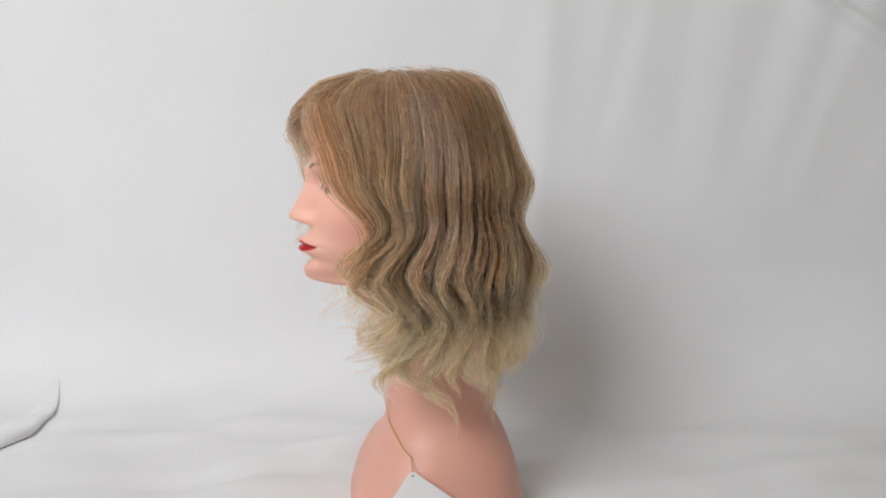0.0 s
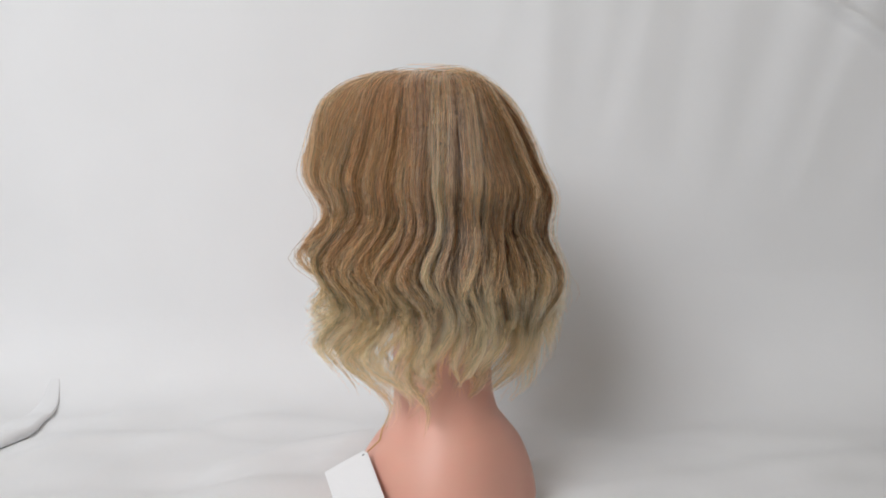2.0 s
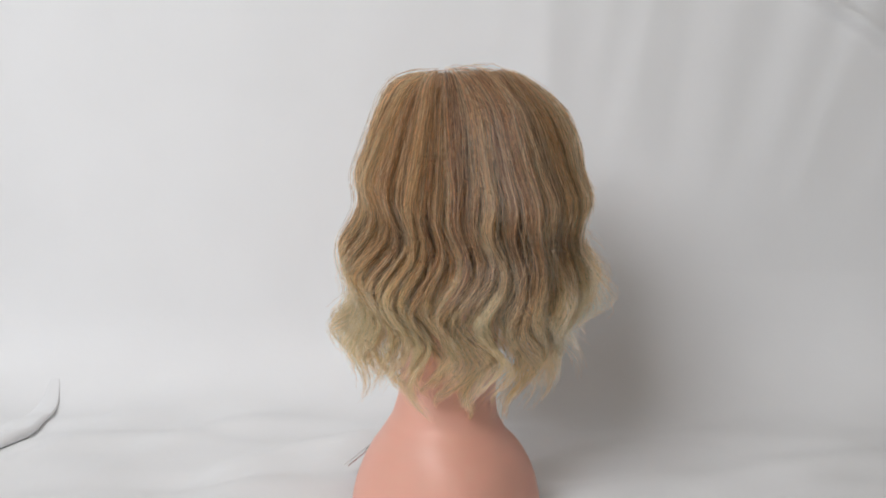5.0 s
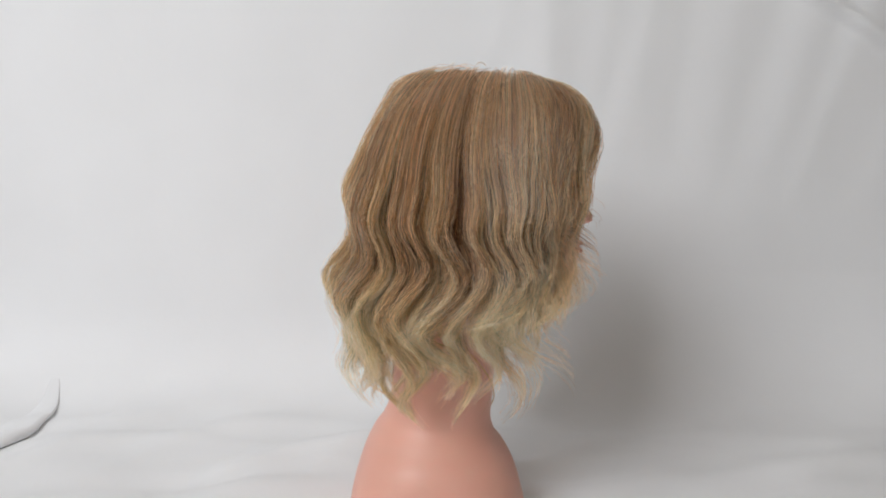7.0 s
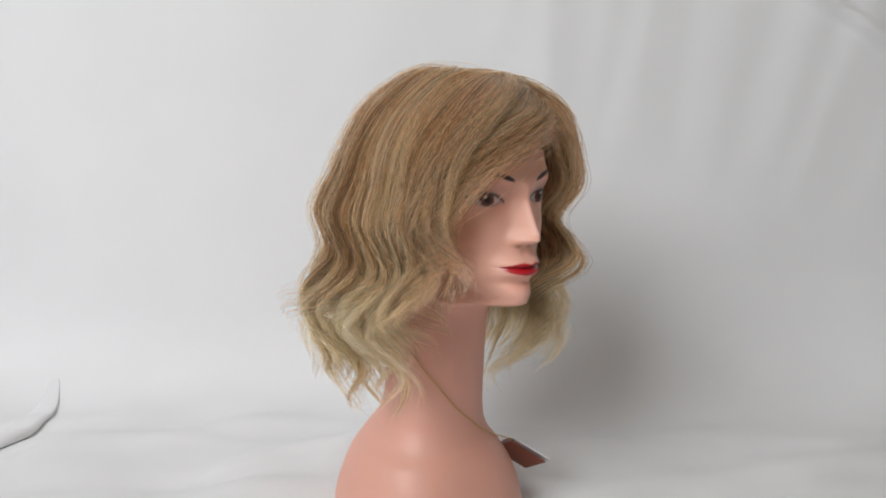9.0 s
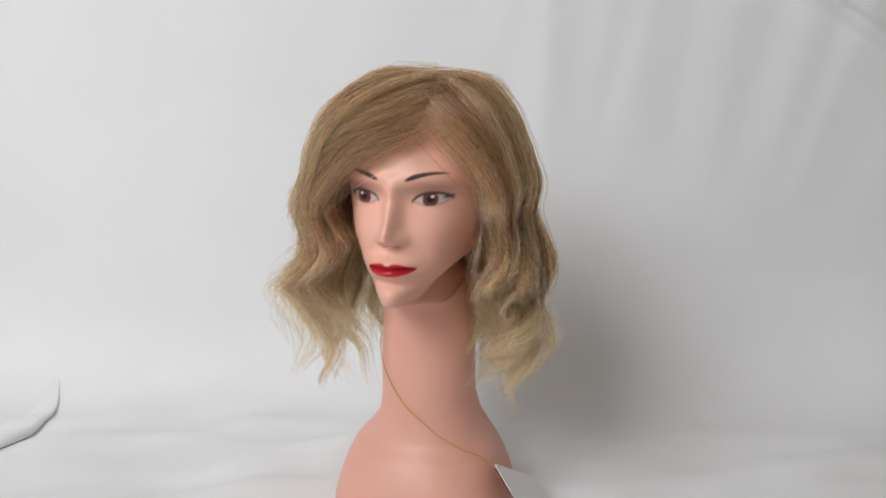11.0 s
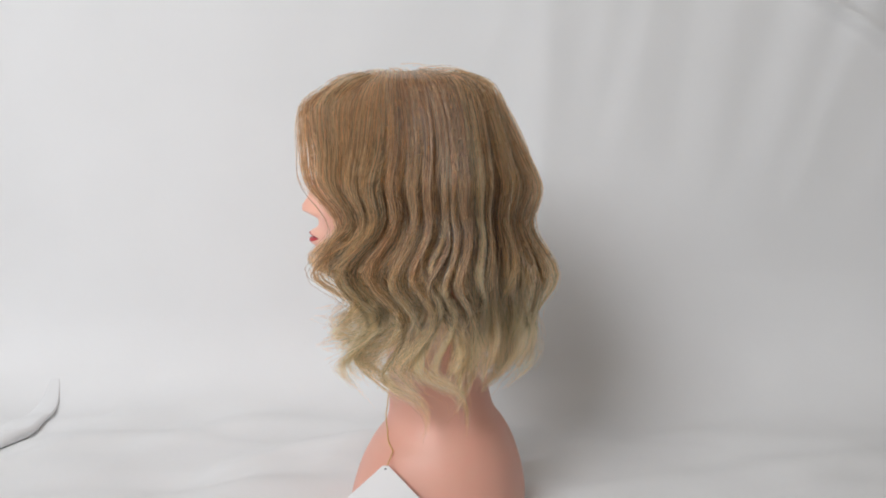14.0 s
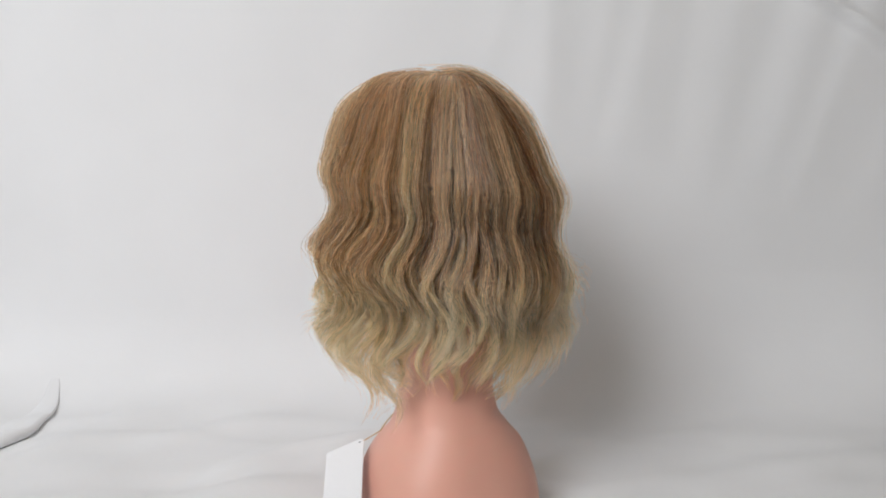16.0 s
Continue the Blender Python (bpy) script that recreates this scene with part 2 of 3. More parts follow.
# ---- the mannequin bust: front faces -y, its own left is +x, its foot is z = 0 ----
# rows of the outline: height over the hub, front, back, half width, sideways shift
OUTLINE = [(0.166, 0.048, 0.044, 0.003, -0.007), (0.163, 0.068, 0.02, 0.024, -0.007), (0.156, 0.09, 0, 0.041, -0.007), (0.143, 0.112, -0.02, 0.055, -0.007),
           (0.125, 0.127, -0.033, 0.064, -0.007), (0.105, 0.1355, -0.04, 0.069, -0.007), (0.086, 0.139, -0.043, 0.07, -0.007), (0.07, 0.1345, -0.043, 0.069, -0.007),
           (0.05, 0.1335, -0.042, 0.067, -0.007), (0.03, 0.137, -0.04, 0.062, -0.007), (0.016, 0.141, -0.04, 0.0555, -0.007), (0.004, 0.143, -0.04, 0.0505, -0.007),
           (-0.01, 0.1425, -0.04, 0.041, -0.0073), (-0.02, 0.1465, -0.04, 0.032, -0.0077), (-0.028, 0.144, -0.041, 0.026, -0.0079), (-0.033, 0.133, -0.042, 0.029, -0.0081),
           (-0.0365, 0.113, -0.044, 0.034, -0.0082), (-0.039, 0.092, -0.045, 0.041, -0.0083), (-0.046, 0.074, -0.047, 0.045, -0.0085), (-0.07, 0.065, -0.049, 0.048, -0.0092),
           (-0.11, 0.061, -0.05, 0.05, -0.0103), (-0.15, 0.059, -0.052, 0.0505, -0.0101), (-0.18, 0.057, -0.059, 0.055, -0.0097), (-0.2, 0.061, -0.072, 0.066, -0.0115),
           (-0.22, 0.075, -0.081, 0.081, -0.0131), (-0.245, 0.087, -0.089, 0.091, -0.0126), (-0.265, 0.093, -0.094, 0.097, -0.0125), (-0.285, 0.097, -0.097, 0.1, -0.0125),
           (-0.303, 0.097, -0.097, 0.1, -0.0125), (-0.31, 0.093, -0.093, 0.096, -0.0125), (-0.31, 0.001, -0.007, 0.004, -0.0125)]


SKIN_TONE = np.array((0.75, 0.395, 0.305))


def face_paint(x, z, front):
    """Colours of the painted face at x to its left and z over the hub; front is 1 on the front half."""
    # lighter from the neck up: brighter light on the face put into the colour
    col = SKIN_TONE + step(z, -0.06, 0.01)[:, None] * np.array((0.12, 0.095, 0.075))
    gloss = np.zeros(len(x))

    def lay(mask, c):
        nonlocal col
        k = np.clip(mask * front, 0, 1)[:, None]
        col = col * (1 - k) + np.array(c) * k

    ax = np.abs(x)
    lay(0.30 * bell(ax - 0.050, 0.018) * bell(z - 0.026, 0.022), (0.70, 0.27, 0.21))          # rouge
    ex, ez = ax - 0.0335, z - 0.0695
    lid = 0.0070 * np.clip(1 - (ex / 0.0165) ** 2, 0, 1) ** 0.6
    low = -0.0054 * np.clip(1 - (ex / 0.0155) ** 2, 0, 1) ** 0.8
    slant = ez - 0.09 * ex
    lay(0.75 * bell(ex - 0.003, 0.019) * bell(slant - 0.010, 0.007), (0.34, 0.14, 0.115))     # eye shadow
    inside = step(lid - slant, -0.0003, 0.0006) * step(slant - low, -0.0003, 0.0006) * (np.abs(ex) < 0.0158)
    lay(inside, (0.60, 0.48, 0.47))
    rr = np.hypot(ex + 0.001, slant - 0.001)
    lay(inside * step(-rr, -0.0076, -0.0068), (0.15, 0.045, 0.035))
    lay(inside * step(-rr, -0.0038, -0.0030), (0.02, 0.012, 0.012))
    # a catchlight painted into each iris
    lay(inside * step(-np.hypot(ex - 0.0012, slant - 0.0035), -0.0016, -0.001), (0.8, 0.75, 0.75))
    lay(bell(slant - lid, 0.0016) * (np.abs(ex) < 0.0175), (0.018, 0.014, 0.016))             # lash lines
    lay(0.9 * bell(slant - (0.0022 + 0.12 * (ex - 0.013)), 0.0016) * step(ex, 0.008, 0.012) * step(-ex, -0.0195, -0.0165), (0.018, 0.014, 0.016))
    lay(0.45 * bell(slant - low, 0.0011) * (np.abs(ex) < 0.0155), (0.25, 0.10, 0.08))
    bx = ax - 0.012
    brow = 0.0875 + 0.50 * bx - 8.5 * bx ** 2
    thick = 0.0032 * np.clip(1 - bx / 0.047, 0.25, 1) * np.clip(0.35 + bx / 0.013, 0.35, 1)
    lay(step(thick - np.abs(z - brow), -0.0004, 0.0007) * step(bx, 0, 0.003) * step(-bx, -0.039, -0.033), (0.035, 0.024, 0.026))
    mouth = np.clip(1 - (ax / 0.0240) ** 2, 0, 1)
    seam = 0.0075 - 2.2 * ax ** 2 * (ax < 0.02) - 0.0009 * (ax >= 0.02)
    upper = seam + 0.0057 * mouth ** 0.8 - 0.0022 * bell(x, 0.0045)
    lower = seam - 0.0076 * mouth ** 0.75
    lips = step(upper - z, -0.0003, 0.0006) * step(z - lower, -0.0003, 0.0006) * (ax < 0.0240)
    lay(lips, (0.50, 0.012, 0.022))
    # shade of the groove between the lips, painted in
    lay(lips * 0.7 * bell(z - seam, 0.0009), (0.16, 0.004, 0.01))
    gloss = np.maximum(gloss, np.maximum(lips, inside) * front)
    lay(0.6 * bell(ax - 0.0062, 0.0034) * bell(z - 0.0268, 0.0018), (0.25, 0.07, 0.05))       # nostrils, their dark hollows painted on
    return col, gloss


def mannequin():
    o = np.array(OUTLINE)
    t = np.r_[0, np.cumsum(np.hypot(np.diff(o[:, 0]), 0.5 * np.hypot(np.diff(o[:, 1]), np.diff(o[:, 3]))))]
    tz = []
    for a, b, z in zip(t[:-1], t[1:], o[:-1, 0]):
        pace = 0.0009 if -0.04 < z < 0.11 else 0.003
        tz += list(np.linspace(a, b, max(3, int((b - a) / pace)), endpoint=False))
    tz = np.array(tz + [t[-1]])
    z, front, back, half, shift = (spline(t, o[:, k], tz) for k in range(5))
    w = np.linspace(-1, 1, 260, endpoint=False)
    ang = np.pi * (0.55 * w + 0.45 * np.sign(w) * np.abs(w) ** 2.2)          # closer together round the front
    Z, A = np.meshgrid(z, ang, indexing="ij")
    F, B, H, X0 = (np.repeat(v[:, None], len(ang), 1) for v in (front, back, half, shift))
    mid = np.where(Z > -0.04, 0.6 * B + 0.4 * F, 0.5 * (F + B))
    ca, sa = np.cos(A), np.sin(A)
    jaw = step(Z, -0.05, -0.01) * step(-Z, -0.06, -0.02)
    e = 0.88 + 0.14 * jaw - 0.10 * step(-Z, 0.20, 0.25)
    x = H * np.sign(sa) * np.abs(sa) ** e
    f = mid + np.where(ca > 0, (F - mid) * np.abs(ca) ** np.where(Z > -0.04, 0.86 + 0.12 * step(-Z, -0.01, 0.02), 0.95 - 0.14 * step(-Z, 0.20, 0.25)), -(mid - B) * np.abs(ca) ** (0.95 - 0.14 * step(-Z, 0.20, 0.25)))
    face = step(ca, 0.0, 0.3) * (Z > -0.045)
    ax = np.abs(x)
    lean = step(Z, 0.03, 0.075)
    nose = np.interp(Z, [0.022, 0.027, 0.030, 0.034, 0.040, 0.055, 0.070, 0.082, 0.095], [0, 0.002, 0.0135, 0.0245, 0.0262, 0.0185, 0.0105, 0.006, 0])
    wn = np.interp(Z, [0.022, 0.030, 0.036, 0.045, 0.07, 0.09], [0.0105, 0.0100, 0.0092, 0.0080, 0.0078, 0.010])
    f = f + face * nose * bell(ax, wn)
    f = f + face * 0.0050 * bell(ax - 0.0108, 0.0052) * bell(Z - 0.0335, 0.0058)          # wings of the nose
    f = f - face * 0.0085 * bell(ax - 0.026, 0.016) * bell(Z - 0.071, 0.0135)            # eye sockets
    f = f + face * 0.0055 * bell(ax - 0.0335, 0.0115) * bell(Z - 0.0695, 0.008)          # eyes
    f = f + face * 0.004 * bell(ax - 0.030, 0.022) * bell(Z - 0.090, 0.008)              # brow ridge
    f = f + face * 0.004 * bell(ax - 0.042, 0.016) * bell(Z - 0.036, 0.016)              # cheeks
    f = f - face * 0.003 * bell(ax - 0.026, 0.008) * bell(Z - 0.020, 0.010)
    mouth = np.clip(1 - (ax / 0.030) ** 2, 0, 1)
    f = f + face * mouth * (0.0088 * bell(Z - 0.0110, 0.0048) + 0.0085 * bell(Z - 0.0022, 0.0052) - 0.0045 * bell(Z - 0.0072, 0.0014))
    f = f - face * 0.0045 * bell(ax, 0.02) * bell(Z + 0.0085, 0.0042)                    # under the lip
    f = f - face * 0.0012 * bell(ax, 0.003) * bell(Z - 0.019, 0.004)
    Z2 = Z + 0.030 * bell(Z + 0.026, 0.022) * step(-ca, -0.75, 0.1)                      # the jaw rises to the ears
    verts = np.stack([x + X0, -f, Z2 + HUB], -1).reshape(-1, 3)
    col, gloss = face_paint(x.ravel(), Z.ravel(), face.ravel())
    q = grid_quads(*Z.shape, wrap=True)[:, ::-1]
    ob = arrays("mannequin", verts, q, SKIN, colours={"paint": col}, floats={"gloss": gloss})
    return tagged(ob, "peach plastic mannequin bust with painted red lips and dark brows", "mannequin")


# ---- the wig: shoulder-length, parted over its left eye, waved and paler to the ends ----
# the hair leaves a parting that runs from the forehead back to the crown
# u runs from the parting (0) to the ends (1)
SHELL_U = np.array([0.0, 0.05, 0.12, 0.20, 0.30, 0.42, 0.54, 0.66, 0.78, 0.89, 1.0])
SHELL_Z = np.array([0.190, 0.187, 0.175, 0.151, 0.115, 0.068, 0.020, -0.030, -0.080, -0.122, -0.165])
# reach from the axis, in mm, at each u past 0, by the angle round the head
SHELL_R = {-180: (25, 53, 66, 82, 99, 99, 116, 111, 84, 60), -145: (19, 44, 69, 90, 105, 118, 120, 118, 97, 68),
           -110: (25, 58, 92, 111, 130, 141, 145, 147, 118, 86), -78: (56, 72, 97, 116, 131, 140, 149, 156, 131, 108),
           -48: (88, 119, 143, 154, 160, 168, 160, 142, 130, 115), -10: (93, 136, 167, 175, 175, 170, 158, 138, 118, 108),
           30: (72, 109, 143, 154, 160, 144, 127, 112, 98, 98), 62: (48, 76, 100, 116, 127, 126, 143, 133, 113, 102),
           98: (29, 61, 76, 88, 105, 110, 120, 118, 111, 96), 140: (27, 52, 68, 80, 90, 92, 101, 90, 75, 68)}
# how far the crown stands over or under its mean height beside the parting, in mm, by the same angles
CROWN = (-13, -11, -7, -3, -8, -12, -13, -13, -12, -14)


def parting(phi):
    """Where a hair of that angle leaves the parting: metres ahead of the axis."""
    return 0.040 + 0.058 * np.cos(np.radians(phi))


def shell_table():
    knots = sorted(SHELL_R)
    deg = np.arange(-180, 180)
    cols = np.array([SHELL_R[k] for k in knots], float).T / 1000 - 0.008
    rows = [np.interp(deg, knots + [180], np.r_[c, c[0]]) for c in cols]
    rows = np.array([parting(deg) * np.cos(np.radians(deg))] + rows)
    w = np.exp(-(np.arange(-30, 31) / 9.0) ** 2)
    w /= w.sum()
    rows = np.array([np.convolve(np.r_[r[-30:], r, r[:30]], w, "valid") for r in rows])
    rise = np.interp(deg, knots + [180], np.r_[CROWN, CROWN[0]]) / 1000
    soft = np.exp(-(np.arange(-60, 61) / 24.0) ** 2)
    rise = np.convolve(np.r_[rise[-60:], rise, rise[:60]], soft / soft.sum(), "valid")
    us = np.linspace(0, 1.2, 241)
    dense = np.array([spline(SHELL_U, rows[:, i], us) for i in range(360)])
    return dense, spline(SHELL_U, SHELL_Z, us), rise


SHELL, HEIGHT, RISE = shell_table()


def shell(phi, u, inset):
    """A place on the hair's outer form. phi: degrees round the head, 0 in front, 90 on its left. inset: metres within."""
    phi, u, inset = np.broadcast_arrays(phi, u, inset)
    a = np.radians(phi)
    g, h = np.mod(phi + 180, 360), np.clip(u, 0, 1.19) * 200
    i, j = np.floor(g).astype(int) % 360, np.floor(h).astype(int)
    p, q = g - np.floor(g), h - j
    k = (i + 1) % 360
    r = (SHELL[i, j] * (1 - q) + SHELL[i, j + 1] * q) * (1 - p) + (SHELL[k, j] * (1 - q) + SHELL[k, j + 1] * q) * p
    z = HEIGHT[j] * (1 - q) + HEIGHT[j + 1] * q
    top = np.clip(1 - u / 0.36, 0, 1) ** 2
    mid = parting(phi) * top                       # near the top the hairs spring from the parting, not from one point
    c = np.cos(a)
    r = r - mid * c - inset * np.clip(u / 0.12, 0, 1)
    off = step(u, 0.0, 0.07)                       # the two sides meet at the parting and part in height below it
    lift, other = RISE[i] * (1 - p) + RISE[k] * p, RISE[(360 - i) % 360]
    z = z + top * (lift * (0.5 + 0.5 * off) + other * (0.5 - 0.5 * off))
    z = z + 0.004 * np.exp(-((u - 0.08) / 0.06) ** 2) - inset * np.clip(1.1 - 4.5 * u, 0, 1)
    return (0.008 + 0.014 * c) * top + r * np.sin(a), -mid - r * c, z + HUB


def tubes(paths, radius, tone):
    """Three-sided hairs along paths (hairs, points, 3); tone: (hairs, points, 3) colours."""
    n, k, _ = paths.shape
    d = np.gradient(paths, axis=1)
    d /= np.linalg.norm(d, axis=2, keepdims=True) + 1e-9
    out = paths - np.array((-0.005, -0.035, HUB - 0.02))
    out[..., 2] = np.where(out[..., 2] > 0, 0.9, 0.0) * out[..., 2] + 0.015
    out /= np.linalg.norm(out, axis=2, keepdims=True) + 1e-9
    out = out - (out * d).sum(2, keepdims=True) * d
    out /= np.linalg.norm(out, axis=2, keepdims=True) + 1e-9
    a = np.cross(d, out)
    b = np.cross(d, a)
    r = radius[:, None, None] * np.interp(np.linspace(0, 1, k), [0, 0.75, 1], [1, 1, 0.35])[None, :, None]
    rings = [paths + r * (np.cos(w) * a + np.sin(w) * b) for w in (0, 2.0944, 4.18879)]
    verts = np.stack(rings, 2).reshape(-1, 3)
    base = (np.arange(n)[:, None] * k + np.arange(k - 1)[None, :]) * 3
    faces = []
    for i in range(3):
        here, there = base + i, base + (i + 1) % 3
        faces += [np.stack([here, there, here + 3], -1), np.stack([there + 3, here + 3, there], -1)]
    return verts, np.stack(faces, 2).reshape(-1, 3), np.repeat(tone.reshape(-1, 3), 3, 0)


ROOT_DYE, MID_DYE, END_DYE = np.array((0.44, 0.208, 0.104)), np.array((0.53, 0.258, 0.130)), np.array((0.97, 0.545, 0.265))


def lock(name, wig, rng, phi0, u0, phi1, u1, inset, hairs, spread=5.0, wave=1.0, curl=0.0, pts=29, sweep=1.0, flip=0.0, tip=0.66, sway=0.0, rough=0.014, ring=0.3):
    """A lock of hairs that leaves the scalp at (phi0, u0) and ends at (phi1, u1)."""
    s = np.linspace(0, 1, pts)[None, :]
    hairs = int(hairs * 1.2)
    side = rng.normal(0, 1, (hairs, 1)).clip(-1.9, 1.9)
    deep = rng.normal(0, 1, (hairs, 1)).clip(-1.8, 1.8)
    end = u1 + rng.normal(0, 0.020, (hairs, 1)) - 0.08 * rng.random((hairs, 1)) ** 3
    u = u0 + rng.normal(0, rough, (hairs, 1)) + (end - u0) * s
    u = np.abs(u) + 0.002
    ease = np.clip(s * sweep, 0, 1)
    ease = 1 - (1 - ease) ** 2
    clump = 1 - tip * step(u, 0.20, 0.56) - (0.92 - tip) * step(s, 0.72, 1.0)
    wander = rng.normal(0, 2.0) * np.sin(2.6 * s + rng.uniform(0, 6))
    phi = phi0 + (phi1 - phi0) * ease + side * spread * clump + wander
    ins = inset + rng.normal(0, 0.0025) + deep * 0.0026 * clump + (0.0048 * side ** 2 - 0.004) * step(u, 0.08, 0.45)
    # waves: nearly in step round the head, a little out of step from lock to lock
    length = 0.255 * (1 + rng.normal(0, 0.07))
    hollow = 0.51 - 0.06 * np.sin(np.radians(phi1))          # where the form is drawn in
    ph = 2 * np.pi * ((u - hollow) / length) + 1.2 + rng.normal(0, 0.45) + rng.normal(0, 0.10, (hairs, 1))
    amp = wave * step(u, 0.38, 0.64) * (1 + rng.normal(0, 0.10, (hairs, 1))) * rng.uniform(0.75, 1.25)
    phi = phi + np.degrees(amp * 0.0110 * np.sin(ph) / 0.125)
    ins = ins + wave * step(u, 0.32, 0.50) * 0.0070 * np.cos(2 * np.pi * (u - hollow) / 0.265)
    ins = ins + ring * amp * step(u, 0.46, 0.70) * 0.0110 * np.cos(ph)          # ringlets
    phi = phi + sway * step(u, 0.55, 0.75)
    tipward = step(s, 0.78, 1.0)
    phi = phi + curl * tipward ** 1.5 * 9
    ins = ins - flip * tipward ** 1.5
    stray = rng.random((hairs, 1)) < 0.05
    ins = ins - stray * (0.002 + 0.006 * rng.random((hairs, 1))) * step(s, 0.1, 0.5)
    phi = phi + stray * rng.normal(0, 4.0, (hairs, 1)) * s
    x, y, z = shell(phi, u, ins)
    z = z + 0.010 * abs(curl) * tipward ** 2
    x = x + rng.normal(0, 0.006) * np.clip(1 - u / 0.2, 0, 1)
    x = x + 0.0006 * np.sin(s * 40 + rng.uniform(0, 6, (hairs, 1)))
    paths = np.stack(np.broadcast_arrays(x, y, z), -1)
    k1, k2 = step(u, 0.04, 0.42)[..., None], step(u, 0.54, 0.84)[..., None]
    tone = ROOT_DYE * (1 - k1) + MID_DYE * k1
    tone = tone * (1 - k2) + END_DYE * k2
    # own tone of lock and hair, spread wider to stand in for shading contrast
    lot = np.exp(rng.normal(-0.06, 0.30) + rng.normal(-0.06, 0.45, (hairs, 1)))[..., None]
    # pale blond strands, which also carry the hair's glints as colour
    streak = (rng.random((hairs, 1)) < 0.20)[..., None]
    tone = tone * lot
    tone = tone * np.minimum(1, 0.97 / tone.max(-1, keepdims=True))
    tone = np.where(streak, 0.25 * tone + 0.75 * np.array((0.96, 0.64, 0.37)), tone)
    verts, faces, dye = tubes(paths, rng.uniform(0.00017, 0.00034, hairs), tone + 0 * paths)
    return arrays(name, verts, faces, HAIR, wig, colours={"dye": dye})


def wig_thing():
    wig = new("wig")
    tagged(wig, "wavy shoulder-length blond wig with pale ends on the mannequin", "wig")
    rng = np.random.default_rng(7)
    # the net under the hair, open over the face
    us, ps = np.linspace(0.01, 0.62, 40), np.linspace(50, 316, 90)
    U, P = np.meshgrid(us, ps, indexing="ij")
    x, y, z = shell(P, U, 0.020)
    out = np.stack([x, y, z], -1).reshape(-1, 3)
    x, y, z = shell(P, U, 0.022)
    inn = np.stack([x, y, z], -1).reshape(-1, 3)
    q = grid_quads(*U.shape)
    tagged(arrays("cap", np.r_[out, inn], np.r_[q, q[:, ::-1] + len(out)], CAP, wig), "brown wig net")
    # back and sides, from the inner layer to the outer
    for inset, count, hairs, u0, jump, u1 in ((0.020, 40, 40, 0.0, 0.12, 0.78), (0.012, 46, 50, 0.0, 0.12, 0.85), (0.006, 34, 88, 0.0, 0.03, 0.93), (0.0, 27, 66, 0.0, 0.05, 0.92)):
        for i in range(count):
            phi = 52 + (314 - 52) * (i + 0.5) / count + rng.normal(0, 1.6)
            start = phi if phi < 180 else phi - 360
            near = abs(start)
            end = u1 + rng.normal(0, 0.045) - 0.03 * float(step(np.array(near), 120, 165)) - (0.08 if start > 0 else 0.17) * float(step(np.array(85 - near), 0, 35))
            lock("lock", wig, rng, start, u0 + rng.uniform(0, jump), start, end, inset, hairs, 262 / count * 0.56, 1.0 + 0.25 * (inset < 0.01), rng.normal(0, 1.0), flip=rng.normal(0.008, 0.012))
    # the thickness of the hair beside the cheeks and behind the jaw
    for i in range(30):
        q = rng.random()
        phi = 50 + 45 * q if i % 2 else -64 - 36 * q
        lock("lock", wig, rng, phi, 0.14 + 0.10 * rng.random(), phi, (0.82 if i % 2 else 0.70) + rng.normal(0, 0.05), 0.024 + 0.030 * rng.random(), 44, 5.0, 0.8, rng.normal(0, 0.8))
    for i in range(5):
        phi = 40 + 9 * rng.random()
        lock("lock", wig, rng, 46, 0.22, phi, 0.76 + rng.normal(0, 0.05), 0.016 + 0.020 * rng.random(), 16, 2.0, 1.3, rng.normal(0.4, 0.9), sweep=1.6, flip=0.006)
    # over the left temple, close to the cheek and farther out
    for i in range(18):
        q = (i % 9 + 0.5) / 9
        deep = 0.002 + 0.006 * rng.random() if i < 9 else 0.014 + 0.010 * rng.random()
        lock("lock", wig, rng, 9 + 30 * q, 0.205 * (1 - q) ** 1.3, 46 + 12 * q, 0.74 + rng.normal(0, 0.06) + 0.08 * q, deep, 48, 2.6, 1.7, rng.normal(0, 1.0), flip=0.004, sweep=1.3, sway=5, rough=0.03, tip=0.82, ring=1.2)
    # right of the parting, over the temple and beside the cheek
    for i in range(20):
        q = (i % 10 + 0.5) / 10
        deep = 0.003 + 0.007 * rng.random() if i < 10 else 0.016 + 0.014 * rng.random()
        lock("lock", wig, rng, -42 + 36 * q, 0.05 * q, -66 + 36 * q + rng.normal(0, 2), 0.82 - 0.30 * q + rng.normal(0, 0.04), deep, 48, 3.2, 1.3, rng.normal(0, 1.0), sweep=1.3, flip=0.006, tip=0.82, ring=1.1)
    # the fringe, swept to the right, thick from the forehead outwards
    for i in range(30):
        q = (i % 15 + 0.5) / 15
        deep = 0.001 + 0.007 * rng.random() if i < 15 else 0.012 + 0.012 * rng.random()
        lock("fringe", wig, rng, -6 + 14 * q + rng.normal(0, 2), 0.02 + 0.205 * q, -56 + 14 * q + rng.normal(0, 4.0), 0.68 - 0.10 * q + rng.normal(0, 0.06), deep, 42, 2.8, 1.3, rng.normal(0, 0.35), tip=0.76, ring=0.8, sweep=1.15, flip=0.004 + 0.012 * rng.random() if i < 15 else 0.0, rough=0.03)
    # single hairs that stand off the form
    for phi in (85, 120, 155, 190, 225, 260):
        lock("loose_hair", wig, rng, phi, 0.03, phi, 0.80, -0.003 - 0.004 * rng.random(), 16, 14, 1.0, rng.normal(0, 1), tip=0.2, rough=0.05, flip=0.006)
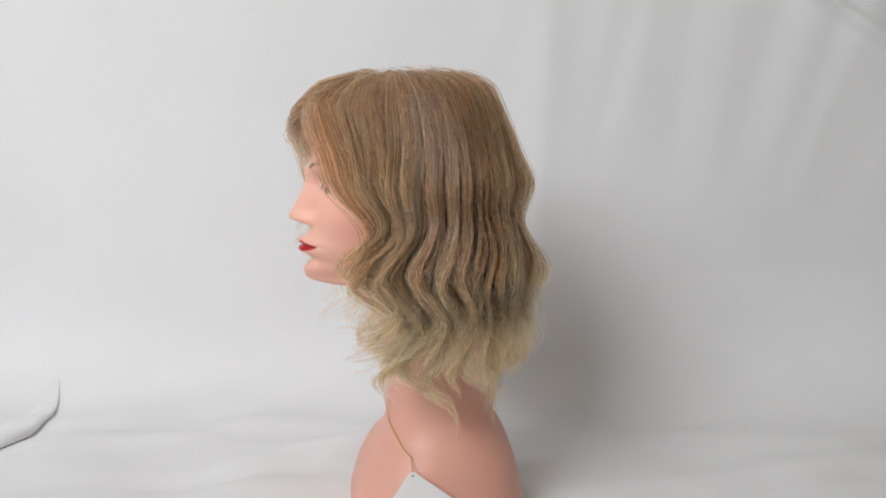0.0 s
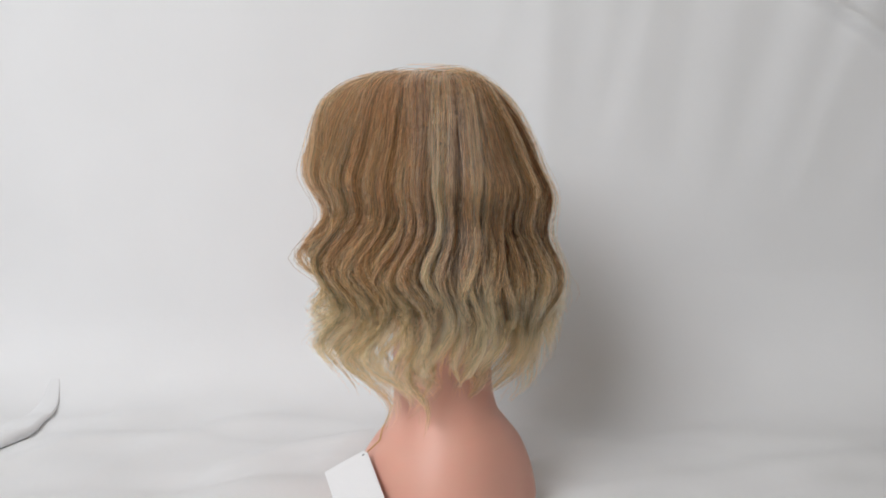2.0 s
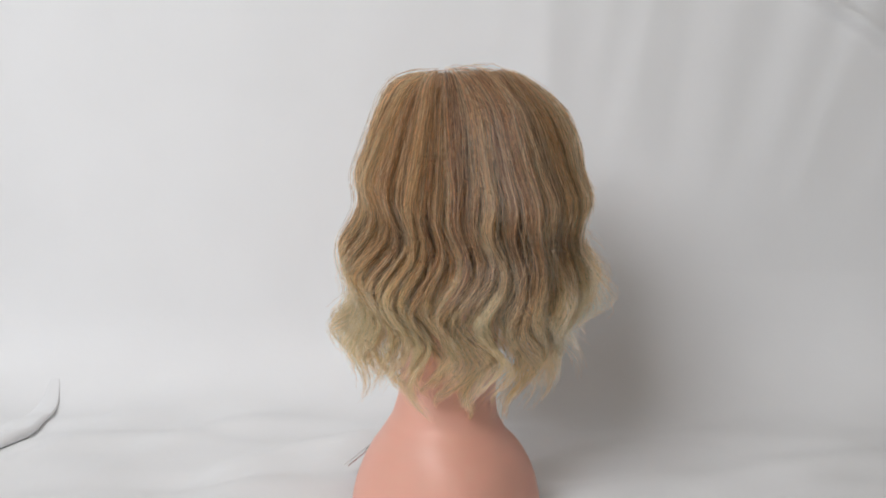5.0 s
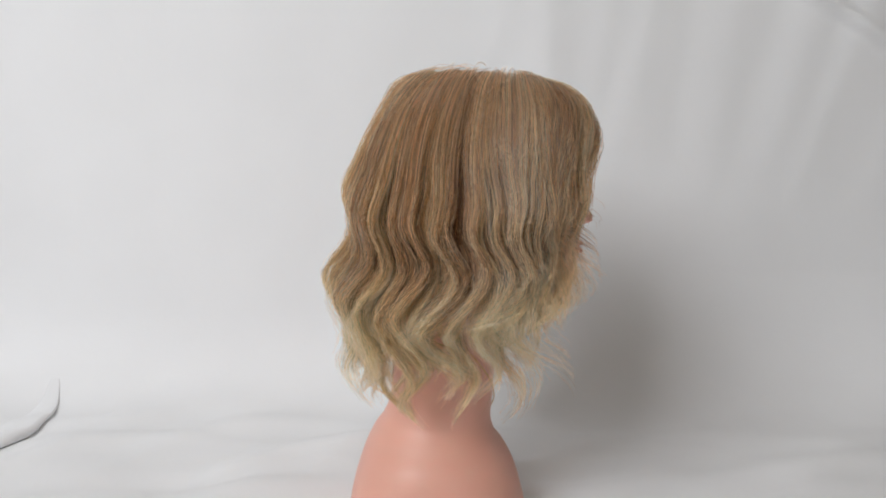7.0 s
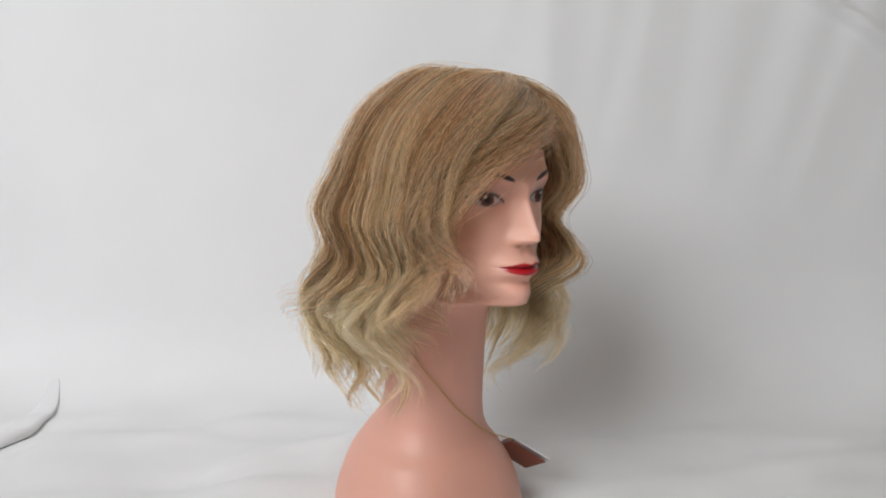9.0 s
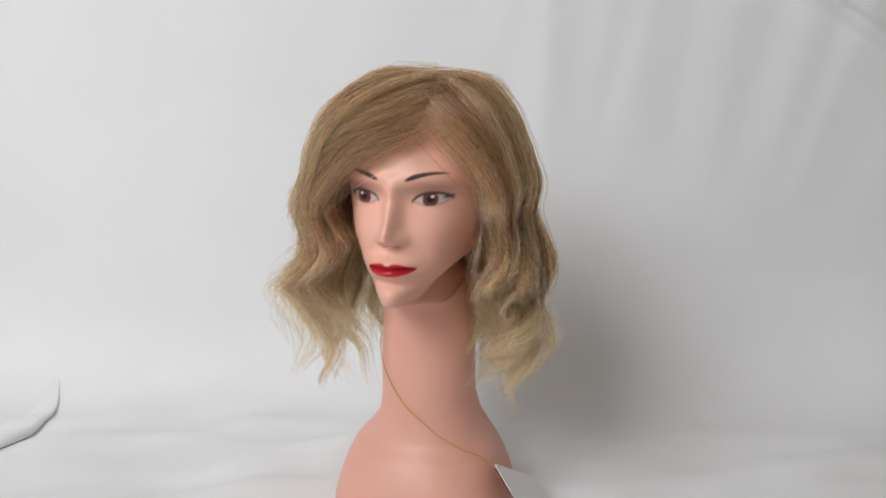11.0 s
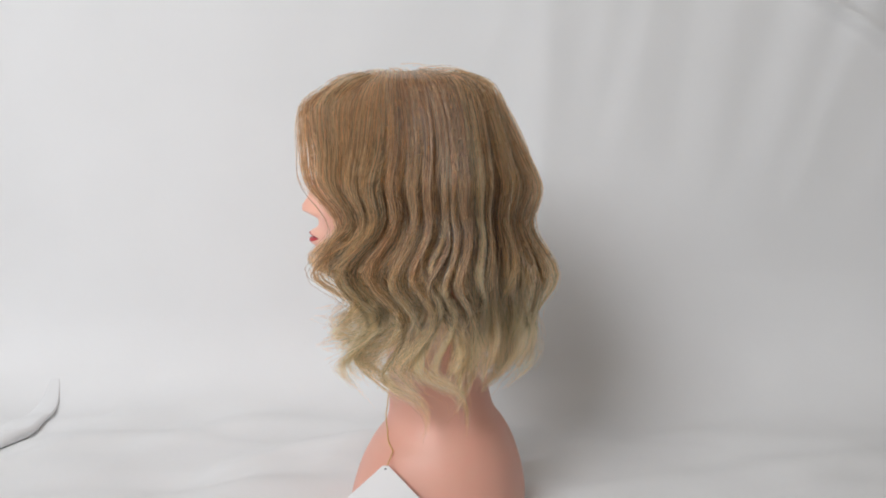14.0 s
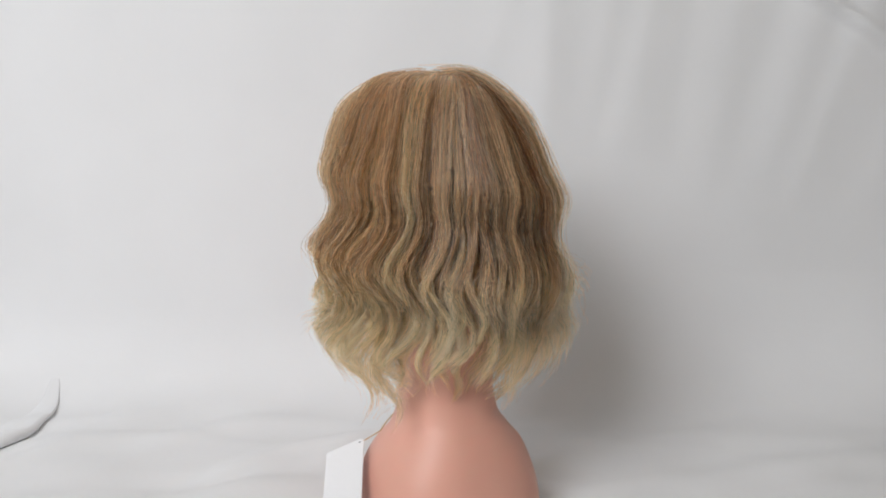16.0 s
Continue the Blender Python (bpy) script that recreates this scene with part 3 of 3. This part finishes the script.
    # ends that flick out in front of the right cheek and below it
    for phi, end, out in ((-40, 0.58, 0.020), (-45, 0.64, 0.024), (-46, 0.70, 0.020), (-54, 0.86, 0.052), (-60, 0.90, 0.030), (-110, 0.90, 0.030), (-150, 0.88, 0.028), (60, 0.90, 0.020), (150, 0.86, 0.026)):
        lock("lock", wig, rng, phi * (0.7 if abs(phi) < 70 else 1.0), 0.03, phi, end, 0.002, 40, 2.2, 1.2, rng.normal(0.5, 0.6), flip=out, sweep=1.2, tip=0.86)
    return wig


# ---- the price tag on its thread ----
def price_tag():
    tag = new("price_tag")
    tagged(tag, "white card price tag on a golden thread round the neck", "tag")
    # the card leans on the shoulder, one corner up
    e1, e2 = Vector((0.637, -0.593, -0.492)).normalized(), Vector((0.184, 0.854, -0.486)).normalized()
    n = e1.cross(e2).normalized()
    e2 = n.cross(e1).normalized()
    corner = Vector((0.0708, -0.0412, 0.0890)) + n * 0.004

    def leaf(name, a0, a1, b0, b1, lift, mat, label, cut=0.0):
        """A thin card over the stretch a0 to a1 along e1 and b0 to b1 along e2."""
        bm = bmesh.new()
        flat = [(a0 + cut, b0), (a1, b0), (a1, b1), (a0, b1)] + ([(a0, b0 + cut)] if cut else [])
        rings = []
        for t in (-0.0004, 0.0004):
            rings.append([bm.verts.new(corner + e1 * a + e2 * b + n * (lift + t + 0.12 * b * b / 0.1)) for a, b in flat])
        bm.faces.new(rings[0])
        bm.faces.new(rings[1][::-1])
        for i in range(len(flat)):
            j = (i + 1) % len(flat)
            bm.faces.new((rings[0][j], rings[0][i], rings[1][i], rings[1][j]))
        bmesh.ops.recalc_face_normals(bm, faces=bm.faces)
        return part(name, bm, mat, tag, label)

    leaf("card", 0, 0.052, 0, 0.092, 0.0, CARD, "white card", 0.004)
    leaf("card", 0.003, 0.050, 0.004, 0.088, -0.0035, KRAFT, "red-brown card back")
    for a, b, w, h in ((0.022, 0.040, 0.0012, 0.012), (0.024, 0.046, 0.008, 0.0010), (0.030, 0.050, 0.0011, 0.010), (0.034, 0.030, 0.0010, 0.022), (0.040, 0.034, 0.0010, 0.026)):
        leaf("ink_mark", a, a + w, b, b + h, 0.0008, INK, "")
    bm = bmesh.new()
    turn = Matrix((e1, e2, n)).transposed().to_4x4()
    hole = corner + e1 * 0.005 + e2 * 0.005
    bmesh.ops.create_cone(bm, cap_ends=True, segments=12, radius1=0.0013, radius2=0.0013, depth=0.002, matrix=Matrix.Translation(hole) @ turn)
    part("eyelet", bm, INK, tag)
    # thread: round the neck and down to the card
    cu = bpy.data.curves.new("thread", "CURVE")
    cu.dimensions, cu.bevel_depth, cu.bevel_resolution = "3D", 0.0006, 2
    o = np.array(OUTLINE)[::-1]
    stops = [(58, -0.213), (45, -0.206), (20, -0.188), (0, -0.168), (-30, -0.135), (-65, -0.100), (-120, -0.080), (-180, -0.075), (-255, -0.085)]
    loop = [hole]
    for k in range(81):
        at = k / 80 * (len(stops) - 1)
        i = min(int(at), len(stops) - 2)
        phi, z = (stops[i][j] + (stops[i + 1][j] - stops[i][j]) * (at - i) for j in (0, 1))
        front, back, half, shift = (float(np.interp(z, o[1:, 0], o[1:, j])) for j in (1, 2, 3, 4))
        sa, ca = math.sin(radians(phi)), math.cos(radians(phi))
        mid = (front + back) / 2
        loop.append(Vector((shift + (half + 0.002) * math.copysign(abs(sa) ** 0.88, sa), -(mid + ((front - back) / 2 + 0.002) * math.copysign(abs(ca) ** 0.95, ca)), HUB + z)))
    sp = cu.splines.new("POLY")
    sp.points.add(len(loop) - 1)
    for p, v in zip(sp.points, loop):
        p.co = (*v, 1)
    cu.materials.append(THREAD)
    th = new("thread", cu)
    th.parent = tag
    tagged(th, "thin golden thread")
    return tag


MANNEQUIN, WIG, TAG = mannequin(), wig_thing(), price_tag()


# ---- the slow, uneven turn: degrees turned every half second ----
def motions():
    turned = [3.1, 16.0, 28.6, 41.1, 53.4, 65.9, 79.6, 94.4, 109.6, 124.1, 137.6, 150.9, 164.7, 178.6, 191.8, 204.1, 216.7, 230.8, 246.3, 261.5, 274.9, 287.0, 299.4, 313.7, 329.4, 344.9, 359.1, 372.2, 384.8, 397.3, 409.7, 422.1, 435.3]
    rows = [(0.5 * i, pose(0, 0, 0, 0, 0, FACING - a)) for i, a in enumerate(turned)]
    for thing in (MANNEQUIN, WIG, TAG):
        walk(thing, rows)


FACING = -77.0
motions()
